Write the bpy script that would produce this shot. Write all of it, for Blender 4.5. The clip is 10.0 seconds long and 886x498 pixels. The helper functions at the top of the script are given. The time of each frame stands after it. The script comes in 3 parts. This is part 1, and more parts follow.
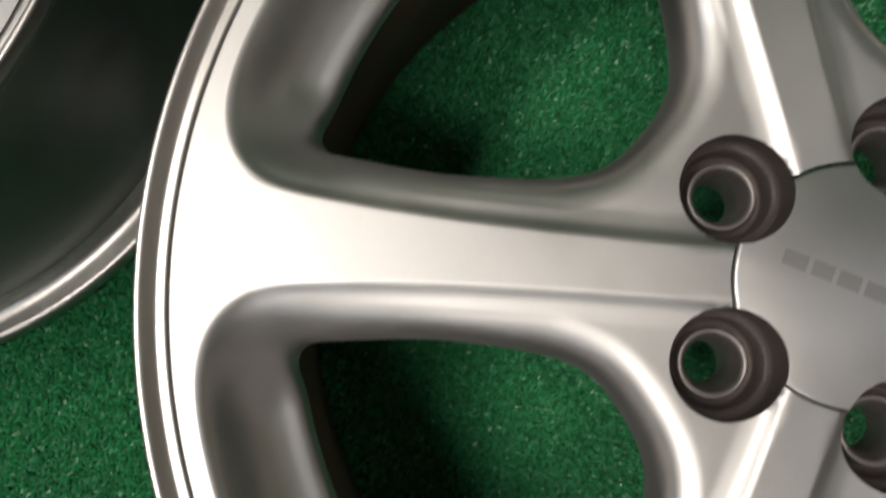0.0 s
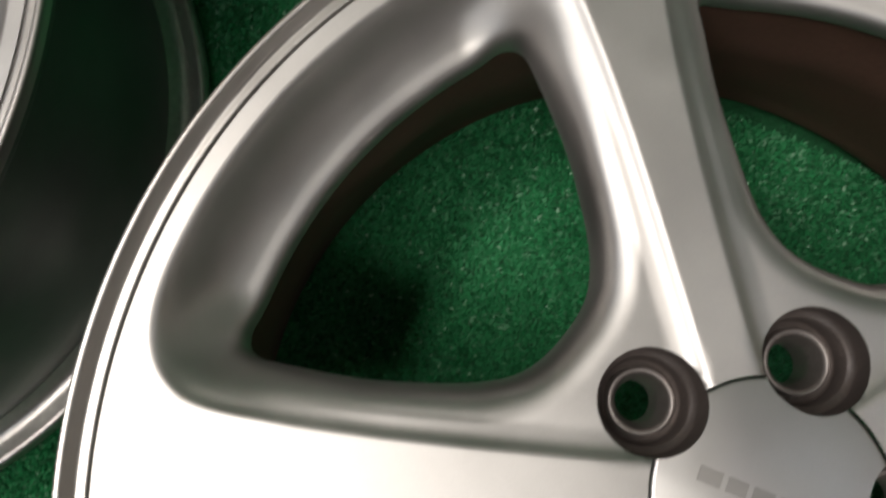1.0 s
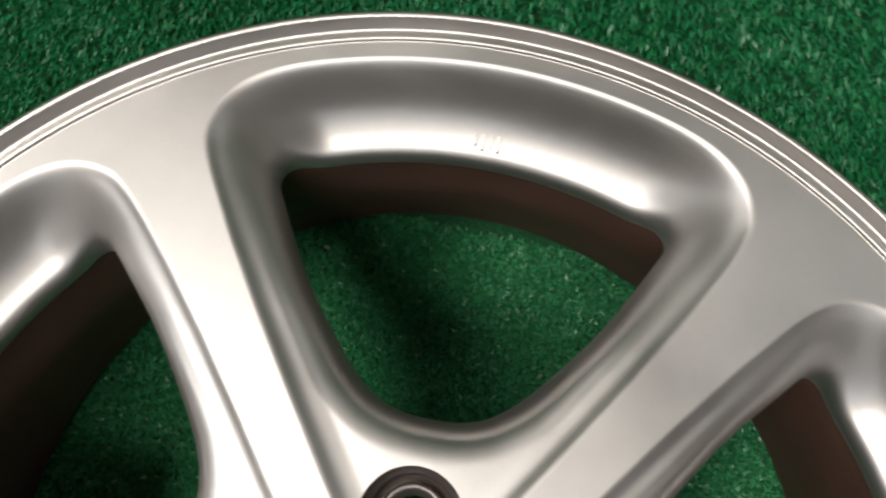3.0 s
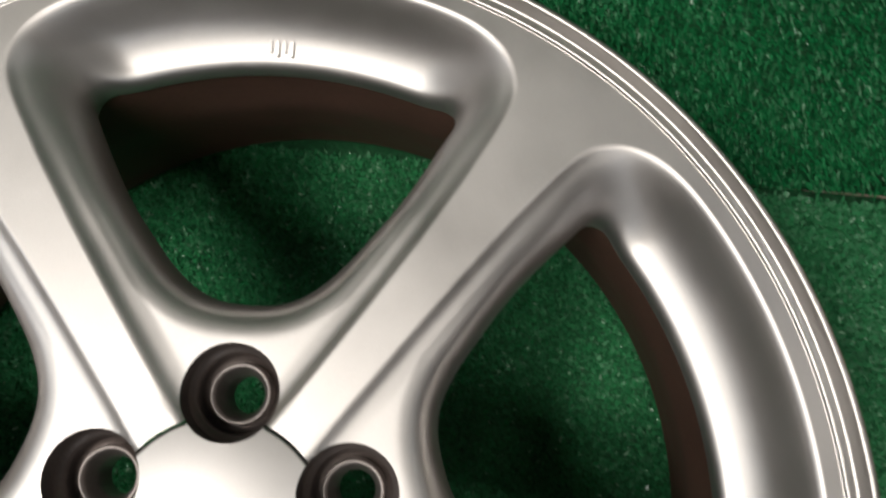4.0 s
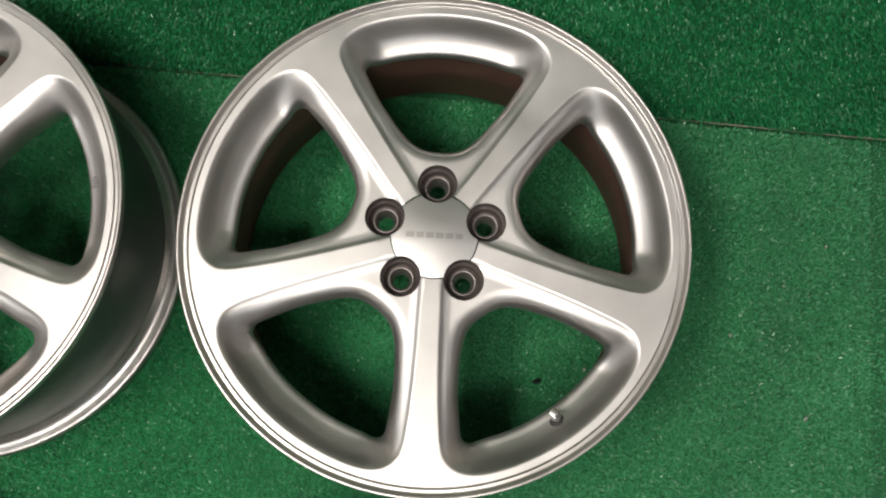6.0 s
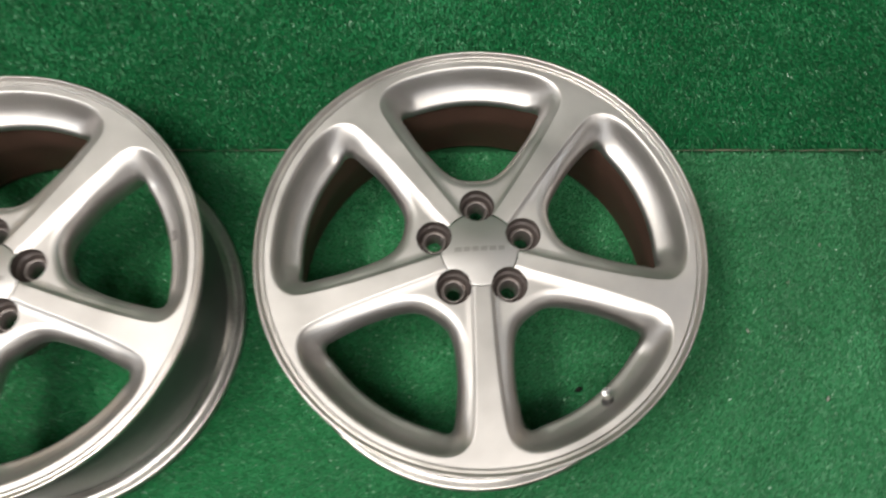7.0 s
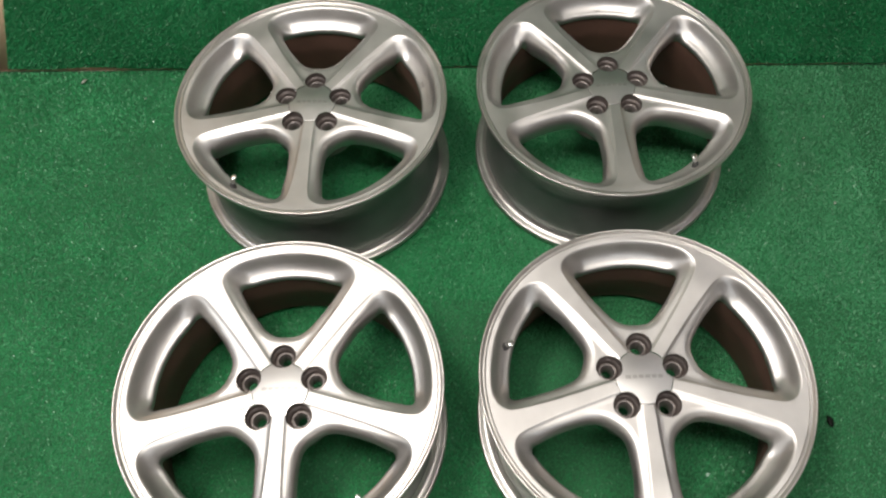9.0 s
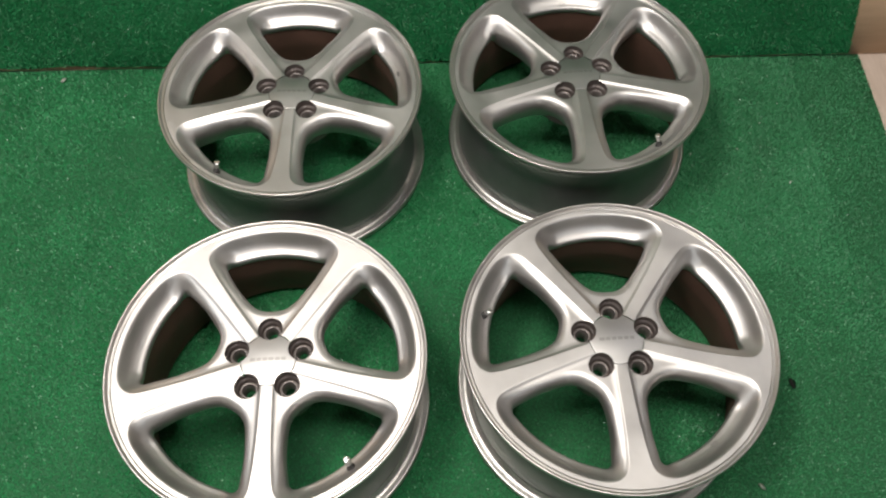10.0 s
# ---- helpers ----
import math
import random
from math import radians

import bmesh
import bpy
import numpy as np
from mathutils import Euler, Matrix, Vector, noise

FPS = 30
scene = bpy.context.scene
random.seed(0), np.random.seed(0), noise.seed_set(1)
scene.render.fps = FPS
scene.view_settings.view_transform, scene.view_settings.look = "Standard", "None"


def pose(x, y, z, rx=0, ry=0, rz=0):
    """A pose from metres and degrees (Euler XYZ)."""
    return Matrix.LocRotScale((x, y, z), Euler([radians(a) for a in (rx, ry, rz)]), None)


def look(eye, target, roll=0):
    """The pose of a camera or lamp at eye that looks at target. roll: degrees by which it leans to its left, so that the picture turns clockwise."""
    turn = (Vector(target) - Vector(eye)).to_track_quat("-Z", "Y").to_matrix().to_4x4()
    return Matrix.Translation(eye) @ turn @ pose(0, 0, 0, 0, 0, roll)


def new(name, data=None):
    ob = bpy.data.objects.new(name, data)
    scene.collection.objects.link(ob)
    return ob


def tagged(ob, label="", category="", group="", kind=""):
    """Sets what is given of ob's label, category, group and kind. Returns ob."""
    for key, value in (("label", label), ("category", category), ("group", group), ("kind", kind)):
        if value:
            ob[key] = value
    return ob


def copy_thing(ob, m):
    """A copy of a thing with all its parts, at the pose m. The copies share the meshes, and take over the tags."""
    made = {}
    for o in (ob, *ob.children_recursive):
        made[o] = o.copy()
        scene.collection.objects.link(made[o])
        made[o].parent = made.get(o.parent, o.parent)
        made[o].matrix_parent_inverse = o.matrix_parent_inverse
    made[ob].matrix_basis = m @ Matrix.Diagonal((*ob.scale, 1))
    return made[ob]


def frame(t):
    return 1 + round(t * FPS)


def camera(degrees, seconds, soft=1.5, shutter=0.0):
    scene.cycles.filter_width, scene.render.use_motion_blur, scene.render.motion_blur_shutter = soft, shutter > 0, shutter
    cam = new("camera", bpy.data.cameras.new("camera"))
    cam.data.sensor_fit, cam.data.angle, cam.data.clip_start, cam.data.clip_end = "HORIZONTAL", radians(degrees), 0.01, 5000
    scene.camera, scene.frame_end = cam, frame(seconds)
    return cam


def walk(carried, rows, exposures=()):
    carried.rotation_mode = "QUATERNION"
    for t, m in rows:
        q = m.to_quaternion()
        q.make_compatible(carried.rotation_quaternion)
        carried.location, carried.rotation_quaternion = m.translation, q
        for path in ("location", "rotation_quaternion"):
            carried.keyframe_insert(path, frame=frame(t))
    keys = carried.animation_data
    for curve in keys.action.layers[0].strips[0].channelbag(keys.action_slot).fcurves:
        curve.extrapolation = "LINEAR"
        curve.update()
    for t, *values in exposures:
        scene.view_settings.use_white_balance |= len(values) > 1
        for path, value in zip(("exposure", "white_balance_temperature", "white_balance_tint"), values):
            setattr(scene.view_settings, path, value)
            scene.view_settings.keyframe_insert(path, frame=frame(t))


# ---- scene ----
# path start
cam = camera(57.65, 10.0, soft=2.2, shutter=0.4)
PATH = [
    (0.0, pose(-0.1065, -0.0675, 0.4521, 5.940, 2.069, 25.487)),
    (0.3, pose(-0.1131, -0.0448, 0.4575, 6.763, 1.502, 24.852)),
    (0.5, pose(-0.1144, -0.0377, 0.4599, 8.125, 1.338, 24.315)),
    (0.8, pose(-0.1113, -0.0249, 0.4622, 9.053, 1.088, 25.178)),
    (1.0, pose(-0.1110, -0.0106, 0.4636, 9.747, 0.714, 24.764)),
    (1.3, pose(-0.1045, 0.0112, 0.4679, 10.372, 0.483, 23.607)),
    (1.5, pose(-0.0969, 0.0204, 0.4705, 11.625, 0.281, 22.781)),
    (1.8, pose(-0.0789, 0.0308, 0.4747, 13.483, 0.765, 21.937)),
    (2.0, pose(-0.0692, 0.0324, 0.4755, 14.767, 0.262, 20.945)),
    (2.2, pose(-0.0569, 0.0429, 0.4770, 15.069, 0.143, 19.973)),
    (2.5, pose(-0.0372, 0.0571, 0.4775, 14.634, -0.138, 17.407)),
    (3.0, pose(0.0060, 0.0729, 0.4709, 14.572, 0.451, 13.154)),
    (3.2, pose(0.0191, 0.0718, 0.4733, 14.704, -0.021, 11.442)),
    (4.3, pose(0.0877, 0.0266, 0.5112, 11.111, -0.111, 4.562)),
    (4.6, pose(0.0814, -0.0009, 0.5789, 10.577, -1.216, 4.168)),
    (5.0, pose(0.0670, -0.0494, 0.7232, 9.138, -1.481, 4.616)),
    (5.3, pose(0.0495, -0.0941, 0.8160, 8.316, -1.539, 5.062)),
    (5.5, pose(0.0366, -0.1211, 0.8621, 8.199, -0.678, 5.699)),
    (5.7, pose(0.0254, -0.1422, 0.8904, 9.690, -0.393, 5.873)),
    (6.8, pose(-0.0036, -0.2232, 0.9488, 16.255, -0.347, 3.083)),
    (7.0, pose(-0.0364, -0.2888, 0.9771, 20.066, 0.105, 0.065)),
    (7.2, pose(-0.0813, -0.3756, 1.0181, 22.402, 0.421, -2.387)),
    (7.5, pose(-0.1339, -0.4970, 1.0974, 24.560, 0.270, -3.001)),
    (7.8, pose(-0.1793, -0.5884, 1.1517, 25.748, 0.558, -1.959)),
    (8.0, pose(-0.1949, -0.6545, 1.1829, 26.244, 0.564, -2.410)),
    (8.3, pose(-0.2009, -0.7562, 1.2164, 27.447, -0.139, -2.393)),
    (8.5, pose(-0.2099, -0.8137, 1.2449, 27.695, 1.354, -1.602)),
    (8.7, pose(-0.2148, -0.8529, 1.2683, 27.946, 2.483, 0.704)),
    (9.0, pose(-0.2485, -0.9194, 1.2775, 28.748, 1.595, 0.748)),
    (9.3, pose(-0.2662, -0.9597, 1.2784, 28.870, 1.313, 0.166)),
    (9.5, pose(-0.2719, -0.9709, 1.2800, 28.666, 0.359, -1.215)),
    (10.0, pose(-0.2674, -1.0135, 1.2850, 30.520, 0.143, -1.422)),
]
# path end
EXPOSURES = [(0.0, -0.58), (1.6, -0.52), (2.6, -0.30), (3.2, -0.38), (4.5, -0.60), (5.6, -0.22), (6.8, 0.10), (8.2, 0.18), (9.2, -0.03), (10.0, -0.08)]
walk(cam, PATH, EXPOSURES)

# ---------------------------------------------------------------- world and lamps
world = bpy.data.worlds.new("room_air")
scene.world = world
world.use_nodes = True
world.node_tree.nodes["Background"].inputs[0].default_value = (0.9, 0.95, 1.0, 1)
world.node_tree.nodes["Background"].inputs[1].default_value = 0.008


def area_lamp(eye, target, watts, length, width, turn, colour):
    data = bpy.data.lights.new("unseen_lamp", "AREA")
    data.shape, data.size, data.size_y, data.energy = "RECTANGLE", length, width, watts
    data.color = colour
    ob = new("unseen_lamp", data)
    ob.matrix_world = look(eye, target, turn)
    return ob


WARM, COOL = (1.0, 0.945, 0.88), (0.88, 0.94, 1.0)
area_lamp((-0.12, -0.92, 2.44), (-0.12, -0.919, 0.0), 30, 1.00, 0.36, 0, WARM)
area_lamp((-0.90, -0.50, 2.44), (-0.90, -0.499, 0.0), 52, 0.36, 1.00, 0, WARM)
# two cool panels, unseen, added to brighten the south and west spoke flanks
area_lamp((0.70, -2.90, 2.30), (0.0, -0.3, 0.1), 14, 1.20, 0.60, 0, COOL)
area_lamp((-2.30, -0.60, 2.42), (-0.2, -0.1, 0.1), 17, 1.00, 0.50, 0, COOL)
area_lamp((1.45, 0.60, 2.44), (1.45, 0.601, 0.0), 4, 1.20, 0.06, 0, COOL)

# ---------------------------------------------------------------- materials


def mat(name):
    m = bpy.data.materials.new(name)
    m.use_nodes = True
    nt = m.node_tree
    return m, nt, nt.nodes["Principled BSDF"]


def node(nt, kind, **values):
    n = nt.nodes.new(kind)
    for k, v in values.items():
        n.inputs[k.replace("_", " ")].default_value = v
    return n


def ramp(nt, source, stops):
    r = nt.nodes.new("ShaderNodeValToRGB")
    while len(r.color_ramp.elements) < len(stops):
        r.color_ramp.elements.new(0.5)
    for e, (p, c) in zip(r.color_ramp.elements, stops):
        e.position, e.color = p, (*c, 1) if len(c) == 3 else c
    nt.links.new(source, r.inputs[0])
    return r.outputs[0]


def coords(nt, scale=(1, 1, 1)):
    tc = nt.nodes.new("ShaderNodeTexCoord")
    mp = nt.nodes.new("ShaderNodeMapping")
    mp.inputs["Scale"].default_value = scale
    nt.links.new(tc.outputs["Object"], mp.inputs[0])
    return mp.outputs[0]


def bump(nt, bsdf, height, strength, distance):
    b = node(nt, "ShaderNodeBump", Strength=strength, Distance=distance)
    nt.links.new(height, b.inputs["Height"])
    nt.links.new(b.outputs[0], bsdf.inputs["Normal"])


def noise_tex(nt, vec, scale, detail=4.0, rough=0.6):
    n = node(nt, "ShaderNodeTexNoise", Scale=scale, Detail=detail, Roughness=rough)
    nt.links.new(vec, n.inputs["Vector"])
    return n.outputs["Fac"]


def metal(name, dark, light, rough, metallic=0.9, flake=2600.0, relief=0.06, coat=0.0):
    """Painted or bare alloy: slow mottling, fine flake, uneven gloss."""
    m, nt, b = mat(name)
    v = coords(nt)
    big = noise_tex(nt, v, 14.0, 5.0)
    fine = noise_tex(nt, v, flake, 2.0)
    mix = nt.nodes.new("ShaderNodeMath")
    mix.operation = "MULTIPLY_ADD"
    nt.links.new(fine, mix.inputs[0])
    mix.inputs[1].default_value = 0.45
    nt.links.new(big, mix.inputs[2])
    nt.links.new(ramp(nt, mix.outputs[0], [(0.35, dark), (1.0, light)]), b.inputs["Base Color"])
    r = ramp(nt, big, [(0.3, (rough * 0.88,) * 3), (0.75, (rough * 1.15,) * 3)])
    nt.links.new(r, b.inputs["Roughness"])
    b.inputs["Metallic"].default_value = metallic
    b.inputs["Coat Weight"].default_value = coat
    b.inputs["Coat Roughness"].default_value = 0.10
    bump(nt, b, fine, relief, 0.0004)
    return m


SILVER = metal("silver_wheel_paint", (0.482, 0.463, 0.448), (0.67, 0.645, 0.626), 0.48, 1.0, 2600.0, 0.03)
LIP = metal("machined_lip", (0.54, 0.515, 0.49), (0.66, 0.63, 0.60), 0.36, 0.95, 2600.0, 0.02)
CAP = metal("cap_silver", (0.50, 0.485, 0.47), (0.62, 0.605, 0.60), 0.42, 0.98, 2600.0, 0.0, coat=0.06)
BARREL_OUT = metal("barrel_grey", (0.12, 0.13, 0.12), (0.21, 0.22, 0.21), 0.40, 0.75)
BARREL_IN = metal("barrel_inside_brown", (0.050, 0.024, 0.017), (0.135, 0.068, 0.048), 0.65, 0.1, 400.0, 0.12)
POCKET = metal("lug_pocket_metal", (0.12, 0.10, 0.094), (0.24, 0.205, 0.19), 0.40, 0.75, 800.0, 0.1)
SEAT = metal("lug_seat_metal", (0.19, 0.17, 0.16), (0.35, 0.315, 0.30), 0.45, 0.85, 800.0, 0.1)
FLANGE = metal("scuffed_flange", (0.40, 0.385, 0.37), (0.74, 0.71, 0.68), 0.38, 0.95, 240.0, 0.25)
CHROME = metal("valve_cap_metal", (0.7, 0.7, 0.68), (0.85, 0.85, 0.83), 0.25, 1.0)
LETTER = metal("cap_lettering", (0.34, 0.325, 0.31), (0.46, 0.44, 0.43), 0.42, 0.9)


def rubber():
    m, nt, b = mat("black_rubber")
    v = coords(nt)
    nt.links.new(ramp(nt, noise_tex(nt, v, 300.0), [(0.3, (0.012, 0.012, 0.012)), (0.8, (0.04, 0.038, 0.036))]), b.inputs["Base Color"])
    b.inputs["Roughness"].default_value = 0.6
    return m


RUBBER = rubber()


def turf_backing():
    m, nt, b = mat("turf_backing")
    v = coords(nt)
    n = noise_tex(nt, v, 240.0, 6.0)
    nt.links.new(ramp(nt, n, [(0.3, (0.004, 0.060, 0.018)), (0.75, (0.011, 0.13, 0.040))]), b.inputs["Base Color"])
    b.inputs["Roughness"].default_value = 0.75
    bump(nt, b, n, 0.6, 0.004)
    return m


def turf_fibre(name, stops, pale_east=0.0):
    """Plastic fibre: every blade its own green, worn paler in slow patches, some shiny."""
    m, nt, b = mat(name)
    geo = nt.nodes.new("ShaderNodeNewGeometry")
    v = coords(nt)
    patch = noise_tex(nt, v, 6.0, 5.0)
    add = nt.nodes.new("ShaderNodeMath")
    add.operation = "MULTIPLY_ADD"
    nt.links.new(patch, add.inputs[0])
    add.inputs[1].default_value = 0.68
    half = nt.nodes.new("ShaderNodeMath")
    half.operation = "MULTIPLY"
    half.inputs[1].default_value = 0.32
    nt.links.new(geo.outputs["Random Per Island"], half.inputs[0])
    nt.links.new(half.outputs[0], add.inputs[2])
    col = ramp(nt, add.outputs[0], stops)
    if pale_east:
        # mixed towards a paler, greyer green at the east end of the mat
        sep = nt.nodes.new("ShaderNodeSeparateXYZ")
        nt.links.new(v, sep.inputs[0])
        wide = noise_tex(nt, v, 2.2, 4.0)
        sum_ = nt.nodes.new("ShaderNodeMath")
        sum_.operation = "MULTIPLY_ADD"
        nt.links.new(wide, sum_.inputs[0])
        sum_.inputs[1].default_value = 0.9
        nt.links.new(sep.outputs[0], sum_.inputs[2])
        amount = ramp(nt, sum_.outputs[0], [(0.05, (0.03,) * 3), (0.85, (pale_east,) * 3)])
        mx = nt.nodes.new("ShaderNodeMix")
        mx.data_type = "RGBA"
        nt.links.new(amount, mx.inputs[0])
        nt.links.new(col, mx.inputs[6])
        mx.inputs[7].default_value = (0.115, 0.25, 0.155, 1)
        col = mx.outputs[2]
    # a few fibres coloured pale: sparkling glints put into the colour
    pale = nt.nodes.new("ShaderNodeMix")
    pale.data_type = "RGBA"
    nt.links.new(ramp(nt, geo.outputs["Random Per Island"], [(0.984, (0, 0, 0)), (0.994, (0.6,) * 3)]), pale.inputs[0])
    nt.links.new(col, pale.inputs[6])
    pale.inputs[7].default_value = (0.42, 0.62, 0.46, 1)
    nt.links.new(pale.outputs[2], b.inputs["Base Color"])
    b.inputs["Specular IOR Level"].default_value = 0.42
    nt.links.new(ramp(nt, geo.outputs["Random Per Island"], [(0.0, (0.58,) * 3), (0.8, (0.42,) * 3), (1.0, (0.16,) * 3)]), b.inputs["Roughness"])
    return m


TURF_BASE = turf_backing()
TURF_FLOOR = turf_fibre("turf_fibre_floor", [(0.22, (0.005, 0.085, 0.026)), (0.44, (0.009, 0.160, 0.048)), (0.64, (0.020, 0.225, 0.072)), (0.95, (0.10, 0.38, 0.18))], 0.19)
TURF_WALL = turf_fibre("turf_fibre_wall", [(0.22, (0.004, 0.095, 0.028)), (0.44, (0.006, 0.160, 0.047)), (0.64, (0.013, 0.215, 0.068)), (0.95, (0.11, 0.40, 0.21))])


def plain(name, dark, light, scale, rough, relief=0.2, stretch=(1, 1, 1)):
    m, nt, b = mat(name)
    v = coords(nt, stretch)
    n = noise_tex(nt, v, scale, 6.0)
    nt.links.new(ramp(nt, n, [(0.3, dark), (0.75, light)]), b.inputs["Base Color"])
    b.inputs["Roughness"].default_value = rough
    bump(nt, b, n, relief, 0.002)
    return m


BOARD = plain("tan_board", (0.56, 0.39, 0.25), (0.68, 0.49, 0.33), 9.0, 0.7, 0.15, (1, 1, 6))
FLOORING = plain("worn_floorboards", (0.46, 0.36, 0.29), (0.60, 0.49, 0.41), 7.0, 0.55, 0.15, (8, 1, 1))
ROOM_WALL = plain("unseen_wall_grey", (0.10, 0.10, 0.105), (0.14, 0.14, 0.145), 6.0, 0.85)
CEILING = plain("unseen_ceiling_grey", (0.40, 0.39, 0.38), (0.48, 0.47, 0.46), 5.0, 0.85)
LINT = plain("pale_lint", (0.55, 0.58, 0.5), (0.75, 0.76, 0.7), 300.0, 0.8)
SCRAP = plain("dark_scrap", (0.01, 0.012, 0.01), (0.04, 0.035, 0.03), 300.0, 0.8)

# ---------------------------------------------------------------- mesh helpers


def part(name, bm, material, parent=None, label="", smooth=True):
    me = bpy.data.meshes.new(name)
    bm.normal_update()
    bm.to_mesh(me)
    bm.free()
    me.materials.append(material)
    if smooth:
        me.polygons.foreach_set("use_smooth", [True] * len(me.polygons))
    ob = new(name, me)
    ob.parent = parent
    if label:
        tagged(ob, label)
    return ob


def box(name, x0, x1, y0, y1, z0, z1, material, parent=None):
    bm = bmesh.new()
    bmesh.ops.create_cube(bm, size=1.0)
    for v in bm.verts:
        v.co = Vector(((x0, x1)[v.co.x > 0], (y0, y1)[v.co.y > 0], (z0, z1)[v.co.z > 0]))
    return part(name, bm, material, parent, smooth=False)


def lathe(profile, steps, cx=0.0, cy=0.0):
    """Turn a profile of (radius, height) about an upright axis."""
    bm = bmesh.new()
    rings = []
    for i in range(steps):
        a = 2 * math.pi * i / steps
        c, s = math.cos(a), math.sin(a)
        rings.append([bm.verts.new((cx + r * c, cy + r * s, z)) for r, z in profile])
    n = len(profile)
    for i in range(steps):
        p, q = rings[i], rings[(i + 1) % steps]
        for j in range(n - 1):
            bm.faces.new((p[j], q[j], q[j + 1], p[j + 1]))
    bmesh.ops.recalc_face_normals(bm, faces=bm.faces[:])
    return bm


def rounded(points, rounds=2):
    """Cut the corners of an open profile, so that it turns softly."""
    for _ in range(rounds):
        out = [points[0]]
        for (a, b), (c, d) in zip(points, points[1:]):
            out += [(0.75 * a + 0.25 * c, 0.75 * b + 0.25 * d), (0.25 * a + 0.75 * c, 0.25 * b + 0.75 * d)]
        points = out + [points[-1]]
    return points


# ---------------------------------------------------------------- the room
FLOOR_Z = -0.004
box("floor", -3.2, 3.0, -3.4, 1.6, -0.06, -0.012, FLOORING)
tagged(bpy.data.objects["floor"], "worn tan wooden floor under the turf mat", "floor", kind="structure")
# unseen walls and ceiling, added so the metal has dark surroundings to reflect
for nm, dims in (("wall_north", (-3.2, 3.0, 1.6, 1.7, -0.06, 2.5)), ("wall_south", (-3.2, 3.0, -3.5, -3.4, -0.06, 2.5)),
                 ("wall_west", (-3.3, -3.2, -3.4, 1.6, -0.06, 2.5)), ("wall_east", (3.0, 3.1, -3.4, 1.6, -0.06, 2.5))):
    tagged(box(nm, *dims, ROOM_WALL), "plain dark grey wall, unseen, added for the reflections", "wall", kind="structure")
tagged(box("ceiling", -3.3, 3.1, -3.5, 1.7, 2.5, 2.6, CEILING), "plain grey ceiling, unseen, added for the reflections", "ceiling", kind="structure")

# the backdrop leans back from the seam
SEAM_Y = 0.211
LEAN = radians(17)


def dent(x, s):
    """How far the hanging turf is pushed back by the wheel that touches it."""
    return 0.026 * math.exp(-(x / 0.16) ** 4) * math.exp(-(s / 0.12) ** 2)


def wall_point(x, s, out=0.0):
    """A point of the backdrop, s metres up its slope, out metres off its face."""
    return (x, SEAM_Y + s * math.sin(LEAN) + dent(x, s) - out * math.cos(LEAN), FLOOR_Z + s * math.cos(LEAN) + out * math.sin(LEAN))


def sheet(name, fn, nu, nv, material, thick):
    bm = bmesh.new()
    g = [[bm.verts.new(fn(i / nu, j / nv, 0.0)) for j in range(nv + 1)] for i in range(nu + 1)]
    h = [[bm.verts.new(fn(i / nu, j / nv, -thick)) for j in range(nv + 1)] for i in range(nu + 1)]
    for i in range(nu):
        for j in range(nv):
            bm.faces.new((g[i][j], g[i + 1][j], g[i + 1][j + 1], g[i][j + 1]))
            bm.faces.new((h[i][j], h[i][j + 1], h[i + 1][j + 1], h[i + 1][j]))
    for i in range(nu):
        bm.faces.new((g[i][0], h[i][0], h[i + 1][0], g[i + 1][0]))
        bm.faces.new((g[i][nv], g[i + 1][nv], h[i + 1][nv], h[i][nv]))
    for j in range(nv):
        bm.faces.new((g[0][j], g[0][j + 1], h[0][j + 1], h[0][j]))
        bm.faces.new((g[nu][j], h[nu][j], h[nu][j + 1], g[nu][j + 1]))
    return part(name, bm, material)


MAT_W, MAT_E, MAT_S = -1.45, 0.653, -1.45
WALL_W, WALL_E = -1.212, 0.637
WALL_LEN = 1.15


def mat_east(y):
    return MAT_E + 0.004 * math.sin(9 * y)


def floor_fn(u, v, out):
    y = MAT_S + v * (SEAM_Y + 0.001 - MAT_S)
    x = MAT_W + u * (mat_east(y) - MAT_W)
    if v == 1.0:
        y += dent(x, 0)
    return (x, y, FLOOR_Z + out + 0.0012 * noise.noise((x * 4, y * 4, 0)))


turf_mat = tagged(sheet("turf_mat", floor_fn, 90, 80, TURF_BASE, 0.006), "green artificial turf mat covering the floor", "artificial turf", kind="structure")


def gap(x):
    """The hung turf's lower edge lifts a few millimetres off the mat towards its west end."""
    return 0.0055 * max(0.0, min(1.0, (-0.80 - x) / 0.2)) * (0.65 + 0.35 * math.sin(23 * x)) + 0.0024 + 0.0008 * math.sin(41 * x) + 0.0006 * max(0.0, min(1.0, (x - 0.22) / 0.1))


def backdrop_fn(u, v, out):
    s = v * WALL_LEN
    west, east = WALL_W + 0.33 * s, WALL_E - 0.14 * s
    x = west + u * (east - west)
    return wall_point(x, s + 0.0005 + gap(x), out)


turf_wall = tagged(sheet("turf_backdrop", backdrop_fn, 90, 30, TURF_BASE, 0.006), "green artificial turf hung as a leaning backdrop", "artificial turf", kind="structure")


def board_fn(u, v, out):
    return wall_point(MAT_W - 0.5 + u * (MAT_E - MAT_W + 1.0), -0.002 + v * (WALL_LEN + 0.1), out - 0.008 - dent(MAT_W - 0.5 + u * (MAT_E - MAT_W + 1.0), v))


tagged(sheet("backing_board", board_fn, 60, 6, BOARD, 0.012), "tan fibreboard sheet leaning behind the turf backdrop", "board", kind="structure")


